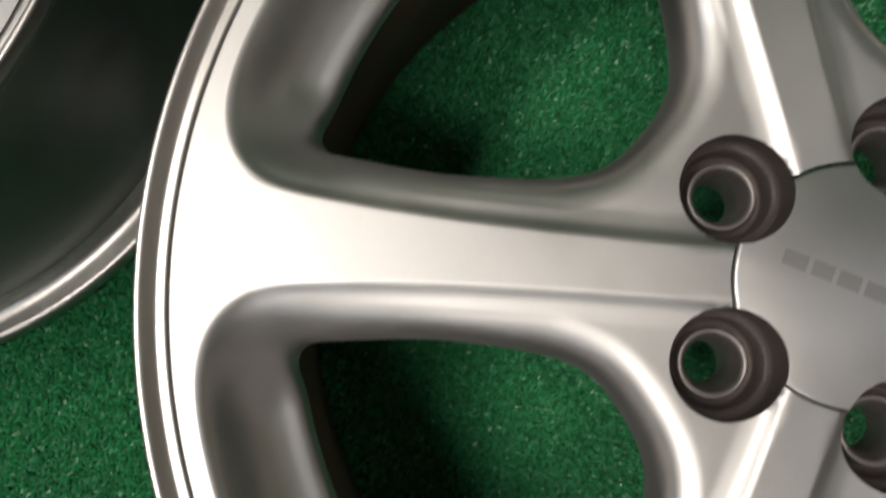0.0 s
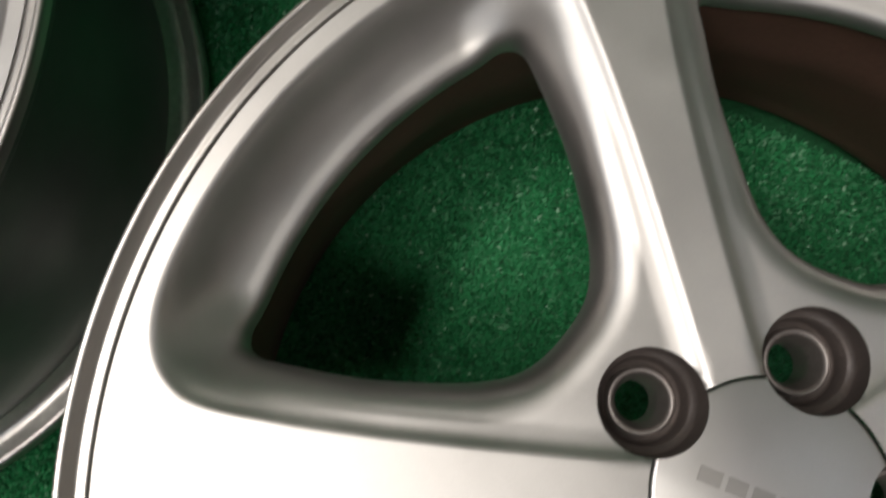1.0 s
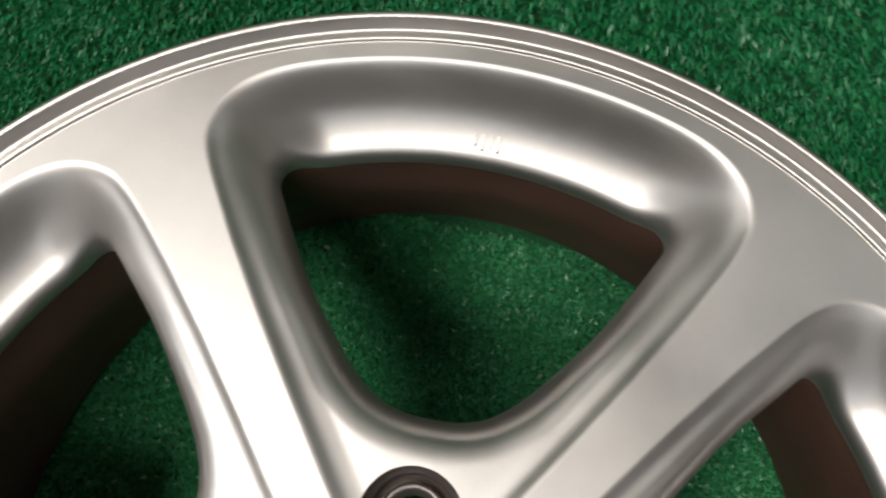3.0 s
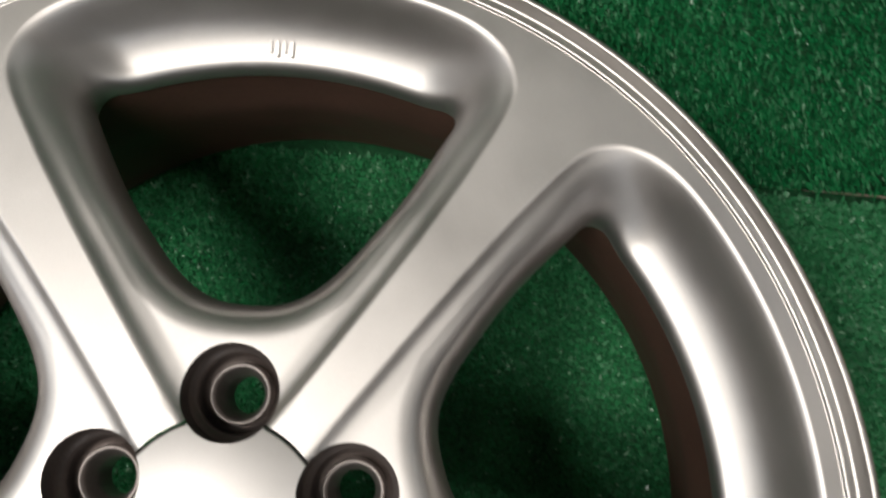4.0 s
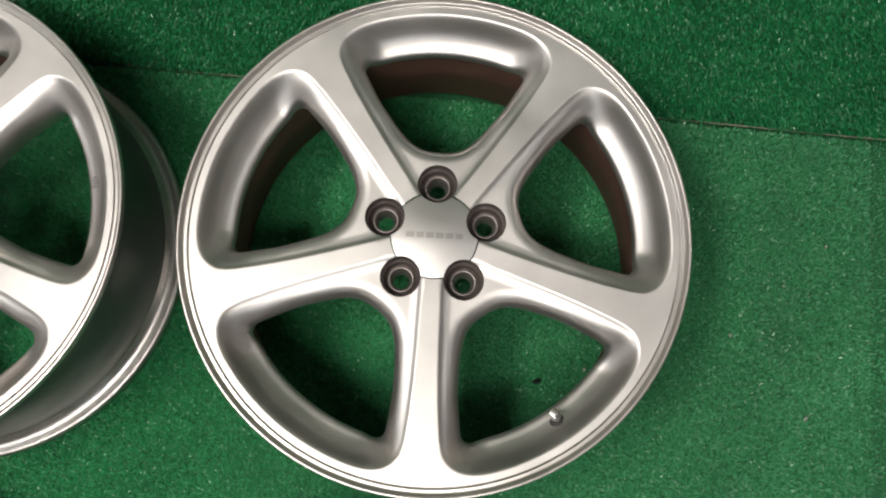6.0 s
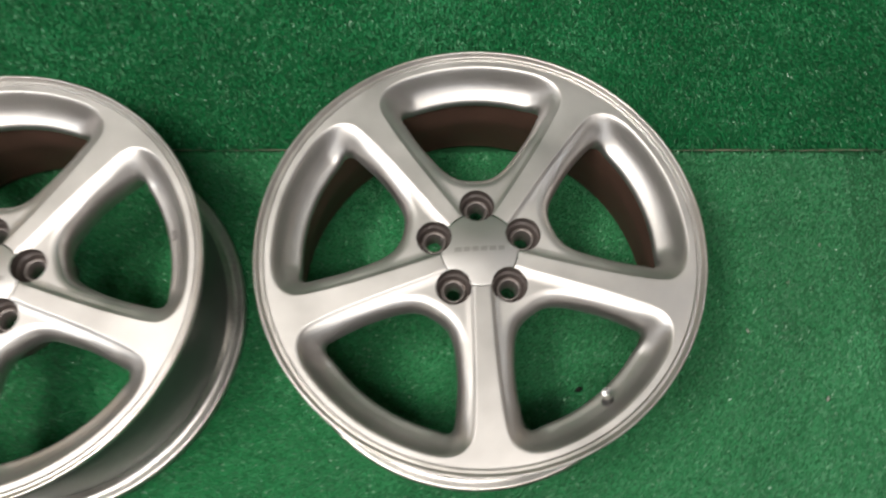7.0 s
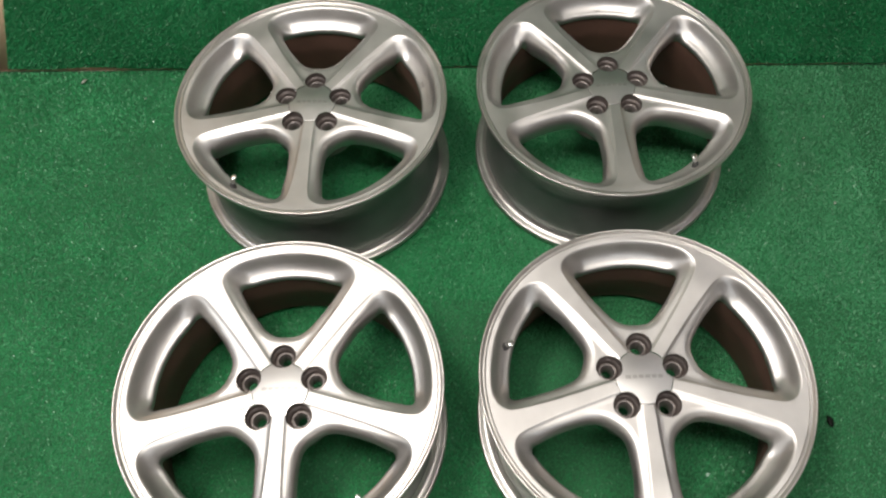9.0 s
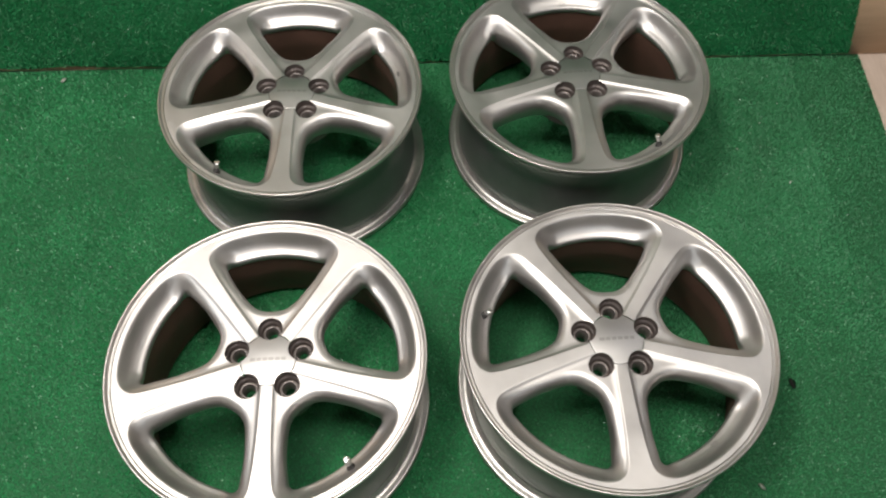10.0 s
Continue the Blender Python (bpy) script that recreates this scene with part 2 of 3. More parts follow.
def fibre_mesh(name, v, tri, material):
    me = bpy.data.meshes.new(name)
    me.vertices.add(v.shape[0] * v.shape[1])
    me.vertices.foreach_set("co", v.reshape(-1))
    me.loops.add(len(tri))
    me.loops.foreach_set("vertex_index", tri.astype(np.int32))
    me.polygons.add(len(tri) // 3)
    me.polygons.foreach_set("loop_start", np.arange(0, len(tri), 3, dtype=np.int32))
    me.update(calc_edges=True)
    me.materials.append(material)
    return new(name, me)


def blades(name, places, normals_out, height, width, seed, material, fine=False, flat=0.0):
    """Short flattened plastic fibres, joined: bent leaves, or single slivers where they are fine."""
    rng = np.random.default_rng(seed)
    n = len(places)
    up = normals_out
    t = rng.normal(size=(n, 3))
    t -= up * np.sum(t * up, 1)[:, None]
    t /= np.linalg.norm(t, axis=1)[:, None]
    side = np.cross(up, t)
    lean = rng.uniform(0.2 + flat, 1.35 + 0.3 * flat, n)[:, None]
    h = (height * rng.uniform(0.55, 1.25, n))[:, None]
    w = (width * rng.uniform(0.6, 1.3, n))[:, None]
    d1 = up * np.cos(lean * 0.6) + t * np.sin(lean * 0.6)
    d2 = up * np.cos(lean * 1.15) + t * np.sin(lean * 1.15)
    a = places
    b = a + d1 * h * 0.55
    c = b + d2 * h * 0.55
    if fine:
        v = np.empty((n, 3, 3), np.float32)
        v[:, 0], v[:, 1], v[:, 2] = a - side * w * 0.5, a + side * w * 0.5, c
        tri = np.arange(n * 3)
        return fibre_mesh(name, v, tri, material)
    v = np.empty((n, 5, 3), np.float32)
    v[:, 0], v[:, 1] = a - side * w * 0.5, a + side * w * 0.5
    v[:, 2], v[:, 3] = b + side * w * 0.5, b - side * w * 0.5
    v[:, 4] = c
    k = np.arange(n)[:, None] * 5
    tri = np.concatenate([k + [0, 1, 2], k + [0, 2, 3], k + [3, 2, 4]], 1).reshape(-1)
    return fibre_mesh(name, v, tri, material)


def floor_blades(name, count, x0, x1, y0, y1, height, width, seed, parent, fine=False):
    rng = np.random.default_rng(seed + 100)
    x, y = rng.uniform(x0, x1, count), rng.uniform(y0, y1, count)
    keep = (x < MAT_E + 0.004 * np.sin(9 * y)) & (y < SEAM_Y - 0.0040)
    p = np.stack([x, y, np.full(count, FLOOR_Z - 0.0005)], 1)[keep]
    ob = blades(name, p, np.tile([0.0, 0.0, 1.0], (len(p), 1)), height, width, seed, TURF_FLOOR, fine, 0.45)
    ob.parent = parent
    return tagged(ob, "short green plastic turf fibres", kind="stuff")


floor_blades("turf_pile", 200000, -0.5, 0.5, -0.32, SEAM_Y, 0.0046, 0.0019, 1, turf_mat)
floor_blades("turf_pile", 760000, MAT_W, 0.78, -1.1, SEAM_Y, 0.0050, 0.0024, 2, turf_mat, True)


def wall_blades(name, count, height, width, seed, parent):
    rng = np.random.default_rng(seed + 100)
    s = rng.uniform(0.0015, 0.62, count)
    u = rng.uniform(0.0, 1.0, count)
    x = (WALL_W + 0.33 * s) * (1 - u) + (WALL_E - 0.14 * s) * u
    s = s + 0.0005 + np.array([gap(a) for a in x])
    d = 0.026 * np.exp(-(x / 0.16) ** 4) * np.exp(-(s / 0.12) ** 2)
    p = np.stack([x, SEAM_Y + s * math.sin(LEAN) + d, FLOOR_Z + s * math.cos(LEAN)], 1)
    nrm = np.tile([0.0, -math.cos(LEAN), math.sin(LEAN)], (count, 1))
    ob = blades(name, p, nrm, height, width, seed, TURF_WALL, True)
    ob.parent = parent
    return tagged(ob, "short green plastic turf fibres", kind="stuff")


wall_blades("turf_pile", 620000, 0.0044, 0.0016, 3, turf_wall)

# ---------------------------------------------------------------- the alloy wheels
FIFTH = radians(72)
HALF = radians(36)
POCKET_R = 0.0186
LUG_R = 0.0495
CAP_R = 0.0410
FACE_R = 0.2232


def spoke_edge(s):
    return float(np.interp(s, [0.03, 0.06, 0.10, 0.13, 0.16, 0.18, 0.20], [0.0082, 0.0084, 0.0091, 0.0101, 0.0122, 0.0150, 0.0180]))


def mirrored(half):
    """A closed loop from its half with x >= 0, which starts and ends on the axis."""
    return half + [(-x, y) for x, y in reversed(half[1:-1])]


def soft_loop(pts, rounds=3):
    for _ in range(rounds):
        out = []
        for (a, b), (c, d) in zip(pts, pts[1:] + pts[:1]):
            out += [(0.75 * a + 0.25 * c, 0.75 * b + 0.25 * d), (0.25 * a + 0.75 * c, 0.25 * b + 0.75 * d)]
        pts = out
    return pts


def brow_loop():
    """Where the flat faces of spokes and ring break down into the window."""
    half = [(0.0, 0.0372), (0.009, 0.0382), (0.0162, 0.0412)]
    for s in (0.05, 0.065, 0.08, 0.10, 0.12, 0.14, 0.16, 0.178):
        w = spoke_edge(s)
        half.append((s * math.sin(HALF) - w * math.cos(HALF), s * math.cos(HALF) + w * math.sin(HALF)))
    half += [(0.1020, 0.1678), (0.1046, 0.1782), (0.0998, 0.1882), (0.0930, 0.1962)]
    for a in (23, 19, 14, 9, 4):
        half.append((0.2172 * math.sin(radians(a)), 0.2172 * math.cos(radians(a))))
    half.append((0.0, 0.2172))
    return soft_loop(mirrored(half))


def hole_loop():
    half = [(0.0, 0.0850), (0.012, 0.0857), (0.0225, 0.0895), (0.0337, 0.0990), (0.0455, 0.1132), (0.0573, 0.1287), (0.0662, 0.1437),
            (0.0740, 0.1580), (0.0794, 0.1682), (0.0745, 0.1758)]
    for a in (20, 15, 10, 5):
        half.append((0.1888 * math.sin(radians(a)), 0.1888 * math.cos(radians(a))))
    half.append((0.0, 0.1888))
    return soft_loop(mirrored(half))


WINDOW_C = (0.0, 0.140)


def reach(loop, a):
    """How far it is from the window's middle to the loop in the direction a."""
    dx, dy = math.sin(a), math.cos(a)
    best = 0.0
    for (x0, y0), (x1, y1) in zip(loop, loop[1:] + loop[:1]):
        x0, y0, x1, y1 = x0 - WINDOW_C[0], y0 - WINDOW_C[1], x1 - WINDOW_C[0], y1 - WINDOW_C[1]
        ex, ey = x1 - x0, y1 - y0
        den = dx * ey - dy * ex
        if abs(den) < 1e-12:
            continue
        t = (x0 * ey - y0 * ex) / den
        u = (x0 * dy - y0 * dx) / den
        if t > 0 and -1e-6 <= u <= 1 + 1e-6:
            best = max(best, t)
    return best


def reach_edge(a):
    """The same to the border of the fifth: spoke middle lines, ring and cap."""
    dx, dy = math.sin(a), math.cos(a)
    found = []
    for sign in (1, -1):
        nx, ny = sign * math.cos(HALF), -math.sin(HALF)
        den = nx * dx + ny * dy
        if den > 1e-9:
            found.append(-(ny * WINDOW_C[1]) / den)
    b, c = WINDOW_C[1] * dy, WINDOW_C[1] ** 2 - FACE_R ** 2
    found.append(-b + math.sqrt(b * b - c))
    c = WINDOW_C[1] ** 2 - CAP_R ** 2
    if b * b - c > 0 and b < 0:
        found.append(-b - math.sqrt(b * b - c))
    return min(found)


def face_z(r):
    return 0.1868 + 0.0068 * (r / 0.22) ** 2


DROP_U = [0.0, 0.05, 0.10, 0.18, 0.28, 0.40, 0.55, 0.70, 0.82, 0.91, 0.97, 1.0]
DROP_SPOKE = [0.0, 0.0005, 0.0013, 0.0022, 0.0027, 0.0031, 0.0038, 0.0054, 0.0084, 0.0127, 0.0184, 0.0245]
DROP_SOFT = [0.0, 0.0004, 0.0011, 0.0020, 0.0028, 0.0038, 0.0054, 0.0080, 0.0114, 0.0156, 0.0208, 0.0265]
DROP_OUTER = [0.0, 0.0006, 0.0024, 0.0072, 0.0137, 0.0192, 0.0231, 0.0257, 0.0276, 0.0295, 0.0320, 0.0354]


def smooth01(a, b, x):
    t = min(max((x - a) / (b - a), 0.0), 1.0)
    return t * t * (3 - 2 * t)


def curve_at(xs, ys, x):
    """Smooth monotone curve through a short table."""
    i = min(max(int(np.searchsorted(xs, x)) - 1, 0), len(xs) - 2)
    h = xs[i + 1] - xs[i]
    t = (x - xs[i]) / h

    def slope(j):
        if j == 0 or j == len(xs) - 1:
            k = 0 if j == 0 else j - 1
            return (ys[k + 1] - ys[k]) / (xs[k + 1] - xs[k])
        a = (ys[j] - ys[j - 1]) / (xs[j] - xs[j - 1])
        b = (ys[j + 1] - ys[j]) / (xs[j + 1] - xs[j])
        return 0.0 if a * b <= 0 else 2 * a * b / (a + b)

    m0, m1 = slope(i), slope(i + 1)
    return (ys[i] * (2 * t ** 3 - 3 * t ** 2 + 1) + h * m0 * (t ** 3 - 2 * t ** 2 + t) + ys[i + 1] * (3 * t ** 2 - 2 * t ** 3) + h * m1 * (t ** 3 - t ** 2))


def ridge_step(x, y):
    """The step down from a spoke's flat ridge, by the distance past the ridge's edge."""
    x = abs(x)
    s = x * math.sin(HALF) + y * math.cos(HALF)
    d = abs(x * math.cos(HALF) - y * math.sin(HALF)) - spoke_edge(s)
    return curve_at(DROP_U, DROP_SPOKE, min(max(d / 0.025, 0.0), 0.40))


def face_grid():
    """All vertices and faces of the spoked face: five fifths, welded, with the lug pockets cut."""
    brow, hole = brow_loop(), hole_loop()
    corner_up = math.atan2(FACE_R * math.sin(HALF), FACE_R * math.cos(HALF) - WINDOW_C[1])
    corner_low = math.atan2(CAP_R * math.sin(HALF), CAP_R * math.cos(HALF) - WINDOW_C[1])
    half = list(np.linspace(0, corner_up, 46)[:-1]) + list(np.linspace(corner_up, corner_low, 80)[:-1]) + list(np.linspace(corner_low, math.pi, 34))
    angles = half + [-a for a in reversed(half[1:-1])]
    us = list(np.linspace(0, 1, 25))
    verts, quads = [], []
    rows_n = 0
    border = [reach_edge(a) for a in angles]
    flat = [min(reach(brow, a), e - 0.0012) for a, e in zip(angles, border)]
    for _ in range(12):
        flat = [(flat[i - 2] + 2 * flat[i - 1] + 3 * flat[i] + 2 * flat[(i + 1) % len(flat)] + flat[(i + 2) % len(flat)]) / 9 for i in range(len(flat))]
    for a, t, e in zip(angles, flat, border):
        h = reach(hole, a)
        t = min(t, e - 0.0003)
        dx, dy = math.sin(a), math.cos(a)
        col = []
        # under side of the hole's edge, then up over the edge to the brow, then the flat face
        ex, ey = h * dx, WINDOW_C[1] + h * dy
        rimward = smooth01(0.172, 0.187, math.hypot(ex, ey)) * (1 - smooth01(20.0, 28.0, abs(math.degrees(math.atan2(ex, ey)))))
        for grow, zz, zr in ((0.014, 0.128, 0.147), (0.008, 0.140, 0.150), (0.0018, 0.155, 0.154)):
            d = h + grow * (1.0 - 0.4 * rimward)
            col.append((d * dx, WINDOW_C[1] + d * dy, zz + (zr - zz) * rimward))
        for u in reversed(us):
            d = t + (h - t) * u
            x, y = d * dx, WINDOW_C[1] + d * dy
            r = math.hypot(x, y)
            th = abs(math.degrees(math.atan2(x, y)))
            outer = smooth01(0.165, 0.198, r) * (1 - smooth01(18.0, 30.5, th))
            roll = smooth01(0.125, 0.185, r)
            near = 1 - (d - h) / min(0.0235, t - h)
            edge = curve_at(DROP_U, DROP_SPOKE, max(near, 0.40)) - DROP_SPOKE[5]
            side = (1 - roll) * (ridge_step(x, y) + edge) + roll * curve_at(DROP_U, DROP_SOFT, u)
            drop = (1 - outer) * side + outer * curve_at(DROP_U, DROP_OUTER, u)
            col.append((x, y, face_z(r) - drop))
        for f in (0.06, 0.2, 0.45, 0.72, 1.0):
            d = t + (e - t) * f
            x, y = d * dx, WINDOW_C[1] + d * dy
            r = math.hypot(x, y)
            col.append((x, y, face_z(r) - (1 - smooth01(0.125, 0.185, r)) * ridge_step(x, y)))
        rows_n = len(col)
        verts += col
    n = len(angles)
    for i in range(n):
        j = (i + 1) % n
        for k in range(rows_n - 1):
            quads.append((i * rows_n + k, j * rows_n + k, j * rows_n + k + 1, i * rows_n + k + 1))
    bm = bmesh.new()
    for w in range(5):
        c, s = math.cos(w * FIFTH), math.sin(w * FIFTH)
        made = [bm.verts.new((x * c - y * s, x * s + y * c, z)) for x, y, z in verts]
        for q in quads:
            bm.faces.new([made[i] for i in q])
    bmesh.ops.remove_doubles(bm, verts=bm.verts[:], dist=0.00003)
    cut_pockets(bm)
    bmesh.ops.recalc_face_normals(bm, faces=bm.faces[:])
    return bm


def lug_centres():
    return [(LUG_R * math.cos(radians(90 + 72 * k)), LUG_R * math.sin(radians(90 + 72 * k))) for k in range(5)]


def cut_pockets(bm):
    inside = set()
    for v in bm.verts:
        for cx, cy in lug_centres():
            if math.hypot(v.co.x - cx, v.co.y - cy) < POCKET_R + 0.0004:
                inside.add(v)
    gone = [f for f in bm.faces if all(v in inside for v in f.verts)]
    bmesh.ops.delete(bm, geom=gone, context="FACES")
    for v in list(inside):
        if v.is_valid:
            for cx, cy in lug_centres():
                d = math.hypot(v.co.x - cx, v.co.y - cy)
                if d < POCKET_R + 0.0004:
                    v.co.x, v.co.y = cx + (v.co.x - cx) * POCKET_R / d, cy + (v.co.y - cy) * POCKET_R / d


def pocket_heights(meshes, cx, cy):
    """The height of the face all round a pocket's mouth, from the meshes that it cuts."""
    found = []
    for bm in meshes:
        for v in bm.verts:
            if abs(math.hypot(v.co.x - cx, v.co.y - cy) - POCKET_R) < 0.00002 and v.co.z > 0.16:
                found.append((math.atan2(v.co.y - cy, v.co.x - cx), v.co.z))
    found.sort()
    return [f[0] for f in found], [f[1] for f in found]


def cap_z(x, y):
    """The cap's dome, creased along the lettering: its upper half leans back a little."""
    r = math.hypot(x, y)
    return 0.1902 - 0.0026 * (r / CAP_R) ** 2 - 0.032 * 0.0007 * math.log1p(math.exp((y + 0.0062) / 0.0007)) - 0.0005 * smooth01(0.965, 1.0, r / CAP_R)


def cap_grid():
    bm = bmesh.new()
    steps, rings = 240, 64
    mid = bm.verts.new((0, 0, cap_z(0, 0)))
    grid = []
    for j in range(1, rings + 1):
        r = (CAP_R - 0.0008) * j / rings
        ring = [(r * math.cos(2 * math.pi * i / steps), r * math.sin(2 * math.pi * i / steps)) for i in range(steps)]
        grid.append([bm.verts.new((x, y, cap_z(x, y))) for x, y in ring])
    grid.append([bm.verts.new((v.co.x, v.co.y, 0.178)) for v in grid[-1]])
    for i in range(steps):
        k = (i + 1) % steps
        bm.faces.new((mid, grid[0][i], grid[0][k]))
        for p, q in zip(grid, grid[1:]):
            bm.faces.new((p[i], q[i], q[k], p[k]))
    cut_pockets(bm)
    bmesh.ops.recalc_face_normals(bm, faces=bm.faces[:])
    return bm


def add_face_parts(wheel, bm):
    """Split the welded face into five spokes and the outer ring, keeping one run of normals."""
    bm.normal_update()
    bm.verts.index_update()
    co = [v.co.copy() for v in bm.verts]
    no = [v.normal.copy() for v in bm.verts]
    groups = {}
    for f in bm.faces:
        c = f.calc_center_median()
        r = math.hypot(c.x, c.y)
        a = (math.degrees(math.atan2(c.y, c.x)) - 90) % 360
        key = "ring" if r > 0.1885 else int(a // 72)
        groups.setdefault(key, []).append([v.index for v in f.verts])
    for key in sorted(groups, key=str):
        faces = groups[key]
        used = sorted({i for f in faces for i in f})
        back = {i: k for k, i in enumerate(used)}
        me = bpy.data.meshes.new("spoke" if key != "ring" else "outer_ring")
        me.from_pydata([co[i] for i in used], [], [[back[i] for i in f] for f in faces])
        me.polygons.foreach_set("use_smooth", [True] * len(me.polygons))
        me.normals_split_custom_set_from_vertices([no[i] for i in used])
        me.materials.append(SILVER)
        ob = new("spoke" if key != "ring" else "outer_ring", me)
        ob.parent = wheel


def barrel_profile():
    """Outside of the rim from the lip down to the floor flange."""
    return rounded([(0.2335, 0.1940), (0.2325, 0.1890), (0.2290, 0.1875), (0.2180, 0.1850), (0.2155, 0.1780), (0.2135, 0.1640), (0.2060, 0.1560), (0.1985, 0.1400),
                    (0.1975, 0.1050), (0.2030, 0.0850), (0.2080, 0.0550), (0.2125, 0.0330), (0.2140, 0.0240), (0.2142, 0.0200)], 2)


def inner_profile():
    return rounded([(0.1985, 0.1640), (0.1955, 0.1560), (0.1935, 0.1460), (0.1935, 0.1300), (0.1945, 0.1050), (0.1985, 0.0850), (0.2035, 0.0550), (0.2085, 0.0300),
                    (0.2105, 0.0120), (0.2140, 0.0050), (0.2200, 0.0012)], 2)


def make_wheel():
    wheel = new("alloy_wheel")
    face, cap = face_grid(), cap_grid()
    mouths = [pocket_heights((face, cap), cx, cy) for cx, cy in lug_centres()]
    add_face_parts(wheel, face)
    face.free()
    # raised lip with its groove, then the edge that turns down to the tyre seat
    lip = rounded([(0.2228, 0.1912), (0.2231, 0.1932), (0.2239, 0.1932), (0.2243, 0.1940), (0.2250, 0.1945), (0.2274, 0.1944), (0.2281, 0.1946), (0.2287, 0.1952), (0.2302, 0.1988), (0.2307, 0.1997),
                   (0.2315, 0.2000), (0.2326, 0.2000), (0.2333, 0.1993), (0.2335, 0.1975), (0.2335, 0.1940)], 2)
    part("rim_lip", lathe(lip, 256), LIP, wheel, "machined bright lip with a turned groove")
    part("barrel", lathe(barrel_profile(), 192), BARREL_OUT, wheel, "dark grey dull barrel")
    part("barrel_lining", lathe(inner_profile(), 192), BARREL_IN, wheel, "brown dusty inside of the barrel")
    flange = rounded([(0.2138, 0.0225), (0.2146, 0.0212), (0.2160, 0.0190), (0.2185, 0.0150), (0.2225, 0.0136), (0.2265, 0.0140), (0.2310, 0.0148), (0.2332, 0.0125), (0.2336, 0.0070), (0.2325, 0.0010), (0.2290, -0.0006), (0.2195, 0.0010)], 2)
    part("floor_flange", lathe(flange, 256), FLANGE, wheel, "scuffed bare metal flange")
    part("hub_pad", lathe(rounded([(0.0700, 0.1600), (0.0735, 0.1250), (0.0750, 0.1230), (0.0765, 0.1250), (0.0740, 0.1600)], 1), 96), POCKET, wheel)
    hub_cap = part("hub_cap", cap, CAP, wheel, "silver domed centre cap")
    # the maker's name as plain bars
    x = -0.0262
    for k, wide in enumerate((0.0078, 0.0068, 0.0072, 0.0074, 0.0072, 0.0068)):
        bm = bmesh.new()
        bmesh.ops.create_cube(bm, size=1.0)
        for v in bm.verts:
            px = x + (wide if v.co.x > 0 else 0.0)
            py = -0.0006 + (0.0026 if v.co.y > 0 else -0.0026)
            zz = cap_z(px, py)
            v.co = Vector((px, py, zz + (0.00032 if v.co.z > 0 else -0.0008)))
        bmesh.ops.bevel(bm, geom=bm.edges[:], offset=0.0001, segments=1, affect="EDGES")
        part("emblem_bar", bm, LETTER, hub_cap, "grey emblem bar", smooth=False)
        x += wide + 0.0018
    for (cx, cy), (ang, hei) in zip(lug_centres(), mouths):
        bm = bmesh.new()
        steps = 72
        prof = [(POCKET_R, None), (POCKET_R, 0.1755), (0.0181, 0.1738), (0.0164, 0.1730), (0.0158, 0.1722), (0.0156, 0.1650), (0.0148, 0.1634), (0.0127, 0.1630)]
        prof2 = rounded([(0.0127, 0.1628), (0.0125, 0.1640), (0.0123, 0.1682), (0.0118, 0.1692), (0.0103, 0.1690), (0.0084, 0.1622), (0.0078, 0.1604), (0.0076, 0.1580), (0.0076, 0.1490), (0.0081, 0.1460)], 1)
        rings = []
        for i in range(steps):
            a = -math.pi + 2 * math.pi * i / steps
            top = float(np.interp(a, ang, hei, period=2 * math.pi)) - 0.0002
            rings.append([bm.verts.new((cx + r * math.cos(a), cy + r * math.sin(a), top if z is None else z)) for r, z in prof])
        for i in range(steps):
            p, q = rings[i], rings[(i + 1) % steps]
            for j in range(len(prof) - 1):
                bm.faces.new((p[j], p[j + 1], q[j + 1], q[j]))
        hole = part("lug_hole", bm, POCKET, wheel, "dark brown-grey lug pocket")
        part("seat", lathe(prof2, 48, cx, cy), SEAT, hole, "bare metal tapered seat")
    # valve in the window opposite the stamped mark
    a = radians(90 + 72 * 3 + 0.8)
    vx, vy = 0.1975 * math.cos(a), 0.1975 * math.sin(a)
    def leaning(bm):
        for v in bm.verts:
            k = 0.5 * (v.co.z - 0.1775)
            v.co.x -= k * math.cos(a)
            v.co.y -= k * math.sin(a)
        return bm

    stem = part("valve_stem", leaning(lathe(rounded([(0.0, 0.150), (0.0078, 0.150), (0.0080, 0.1640), (0.0072, 0.1690), (0.0048, 0.1710), (0.0045, 0.1780), (0.0, 0.1785)], 1), 32, vx, vy)), RUBBER, wheel, "black rubber valve stem")
    part("cap", leaning(lathe(rounded([(0.0, 0.1775), (0.0046, 0.1776), (0.0048, 0.1870), (0.0042, 0.1880), (0.0, 0.1882)], 1), 24, vx, vy)), CHROME, stem, "shiny metal valve cap")
    # stamped mark on the window's ledge
    for k in range(4):
        bm = bmesh.new()
        bmesh.ops.create_cube(bm, size=1.0)
        for v in bm.verts:
            a = radians(90.0 + 0.9 - 0.9 * k + (0.16 if v.co.x > 0 else -0.16))
            r = 0.1965 + (0.0026 if v.co.y > 0 else -0.0016 * (1 + k % 2))
            v.co = Vector((r * math.cos(a), r * math.sin(a), 0.1662 + (0.0010 if v.co.z > 0 else -0.0012) + (0.0 if v.co.y < 0 else 0.0022)))
        part("stamped_mark", bm, LETTER, wheel, "small raised casting mark", smooth=False)
    return wheel


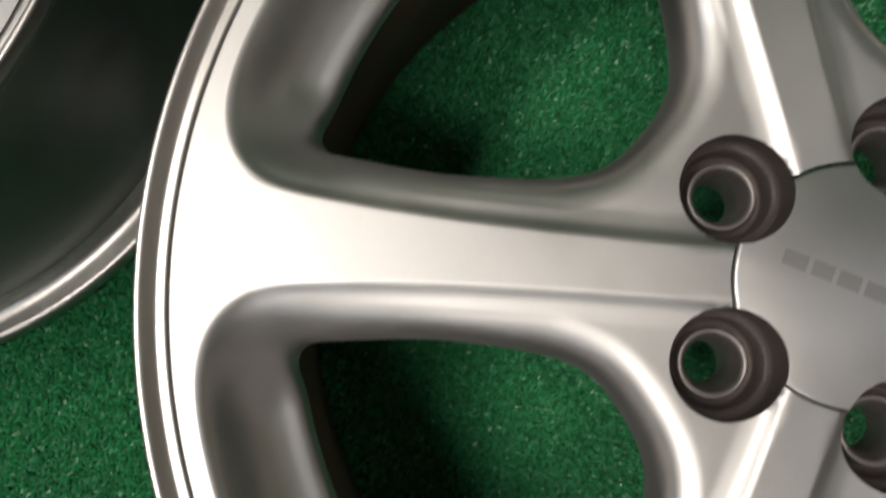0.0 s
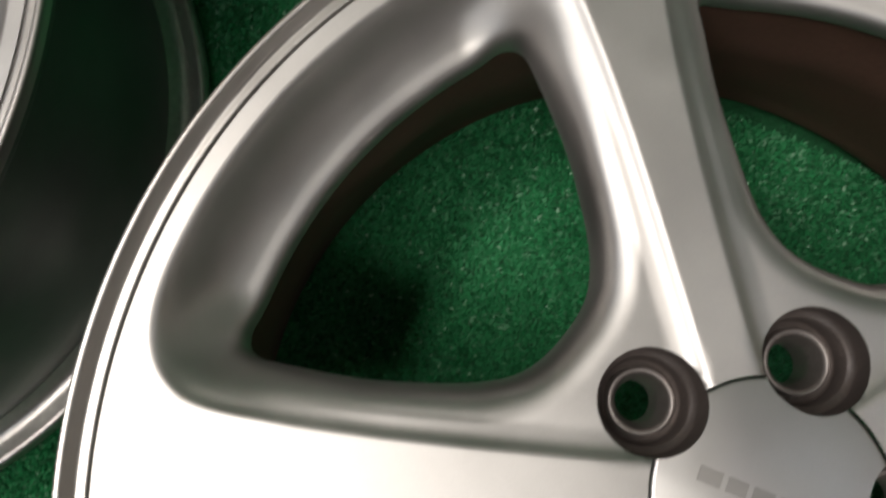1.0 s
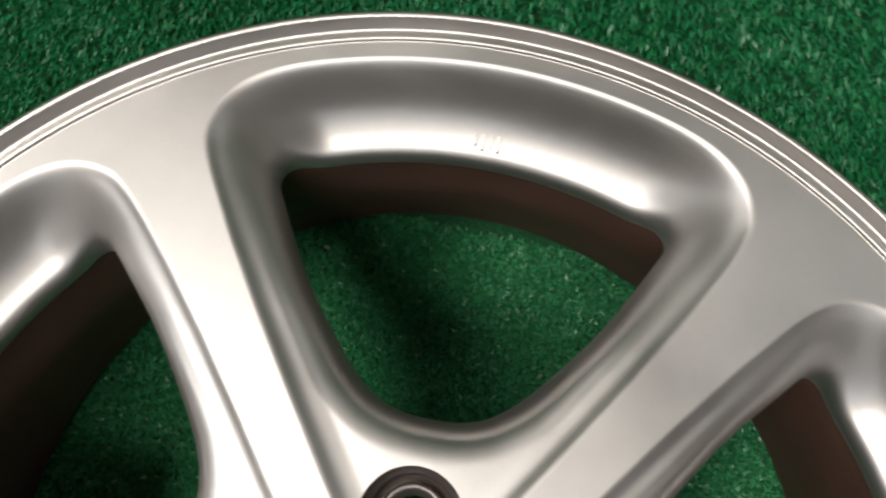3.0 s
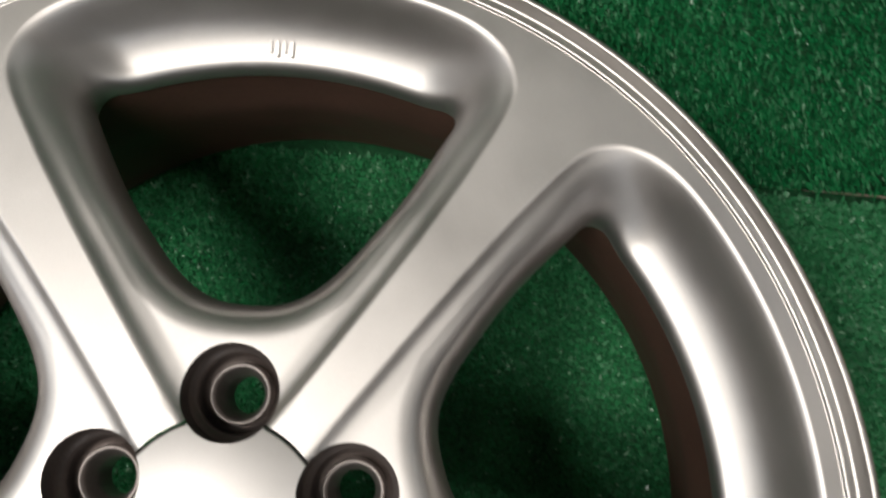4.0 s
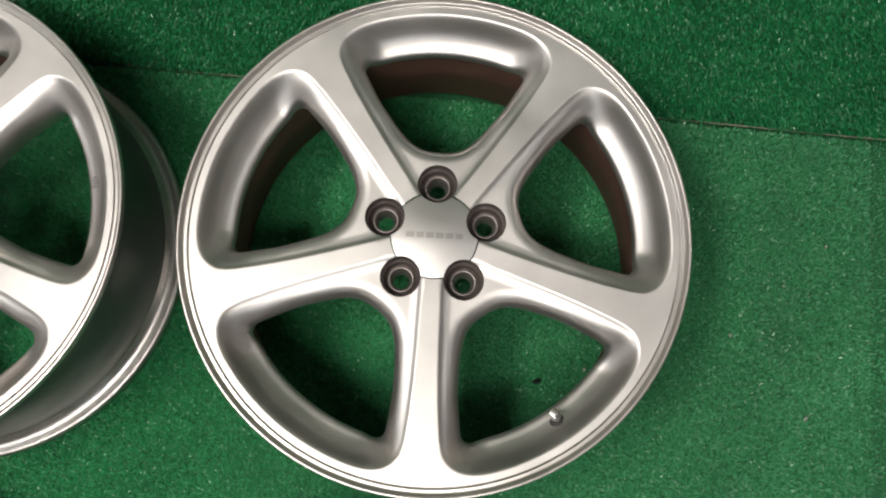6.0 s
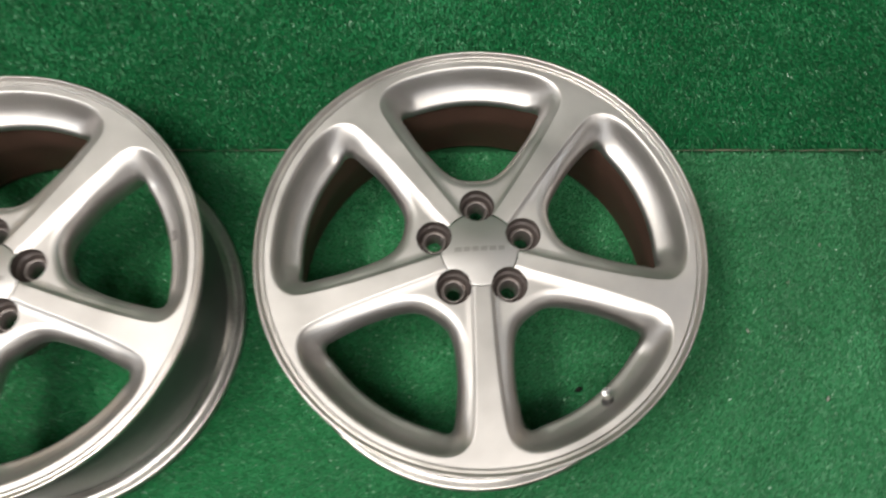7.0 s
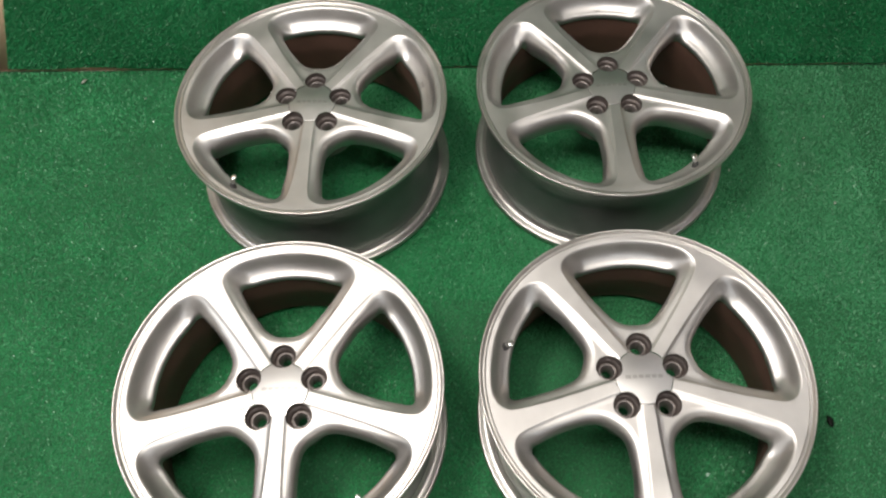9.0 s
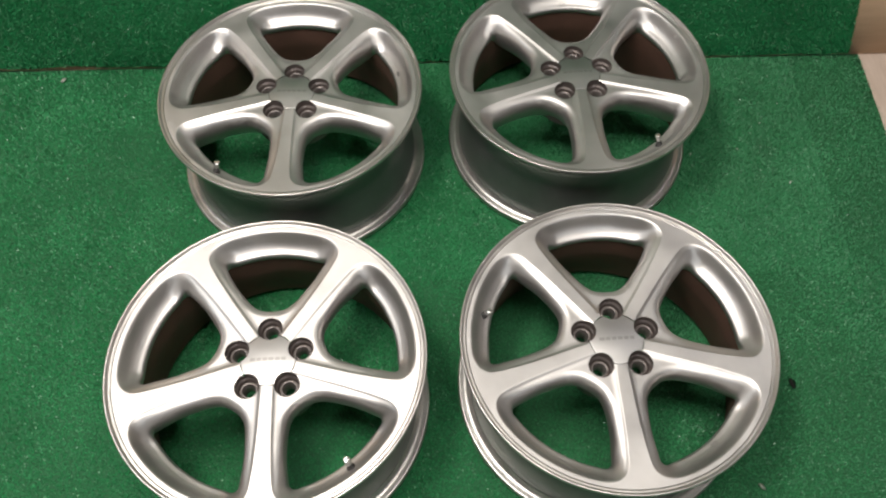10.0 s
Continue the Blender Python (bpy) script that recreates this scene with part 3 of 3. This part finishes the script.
PLACES = [  # x, y, turn, steps of a fifth, label
    (0.0, 0.0, 2.52, 0, "silver five-spoke alloy wheel against the turf backdrop, valve showing"),
    (-0.5169, -0.0318, -1.50, -1, "silver five-spoke alloy wheel beside another near the backdrop"),
    (-0.5149, -0.5472, 1.70, 0, "silver five-spoke alloy wheel lying face up on open turf"),
    (-0.0001, -0.5273, 2.05, -2, "silver five-spoke alloy wheel with a scuffed floor flange"),
]
first = make_wheel()
for n_w, (wx, wy, turn, fifths, label) in enumerate(PLACES):
    m = pose(wx, wy, 0.0, 0, 0, turn + 72 * fifths)
    if n_w:
        w = copy_thing(first, m)
    else:
        w = first
        w.matrix_basis = m
    tagged(w, label, "wheel", "alloy wheels on the turf")
    for child in w.children:
        if child.name.startswith("hub_cap"):
            child.matrix_basis = pose(0, 0, 0, 0, 0, -72 * fifths)


# ---------------------------------------------------------------- lint and scraps on the turf
SPECKS = [  # x, y, length, turn, dark
    (0.426, -0.125, 0.008, 60, 0), (0.340, -0.041, 0.007, 120, 0), (-1.043, 0.178, 0.017, 55, 0), (0.126, -0.114, 0.011, 20, 1),
    (0.178, -0.096, 0.007, 80, 0), (0.399, 0.022, 0.005, 10, 0), (0.447, 0.073, 0.006, 70, 0), (-0.905, 0.13, 0.006, 30, 0), (-0.98, -0.08, 0.005, 80, 0),
    # the dark flake at (0.329, -0.535) stands in for a dark blotch on the mat
    (-0.86, -0.28, 0.005, 15, 0), (0.329, -0.535, 0.020, 100, 1), (0.240, -0.705, 0.014, 130, 0), (-0.80, -0.17, 0.004, 60, 1), (0.245, -0.052, 0.006, 40, 0)]


def speck(x, y, length, turn, dark):
    """A curled flake of lint or leaf, lying on the pile."""
    bm = bmesh.new()
    rows = []
    for i in range(6):
        t = i / 5 - 0.5
        w = length * 0.22 * (1 - (2 * t) ** 2) + length * 0.03
        z = 0.0018 + 0.0016 * math.cos(3 * t) + 0.0006 * math.sin(9 * t)
        rows.append([bm.verts.new((t * length, -w, z)), bm.verts.new((t * length, 0.1 * w, z + 0.0006)), bm.verts.new((t * length, w, z))])
    for a, b in zip(rows, rows[1:]):
        for k in range(2):
            bm.faces.new((a[k], b[k], b[k + 1], a[k + 1]))
    bmesh.ops.solidify(bm, geom=bm.faces[:], thickness=0.0004)
    ob = part("scrap" if dark else "lint", bm, SCRAP if dark else LINT)
    ob.matrix_basis = pose(x, y, 0.0, 0, 0, turn)
    tagged(ob, "small dark bit lying on the green turf" if dark else "small pale flake of lint on the green turf", "scrap" if dark else "lint", "bits on the turf")
    return ob


for row in SPECKS:
    speck(*row)
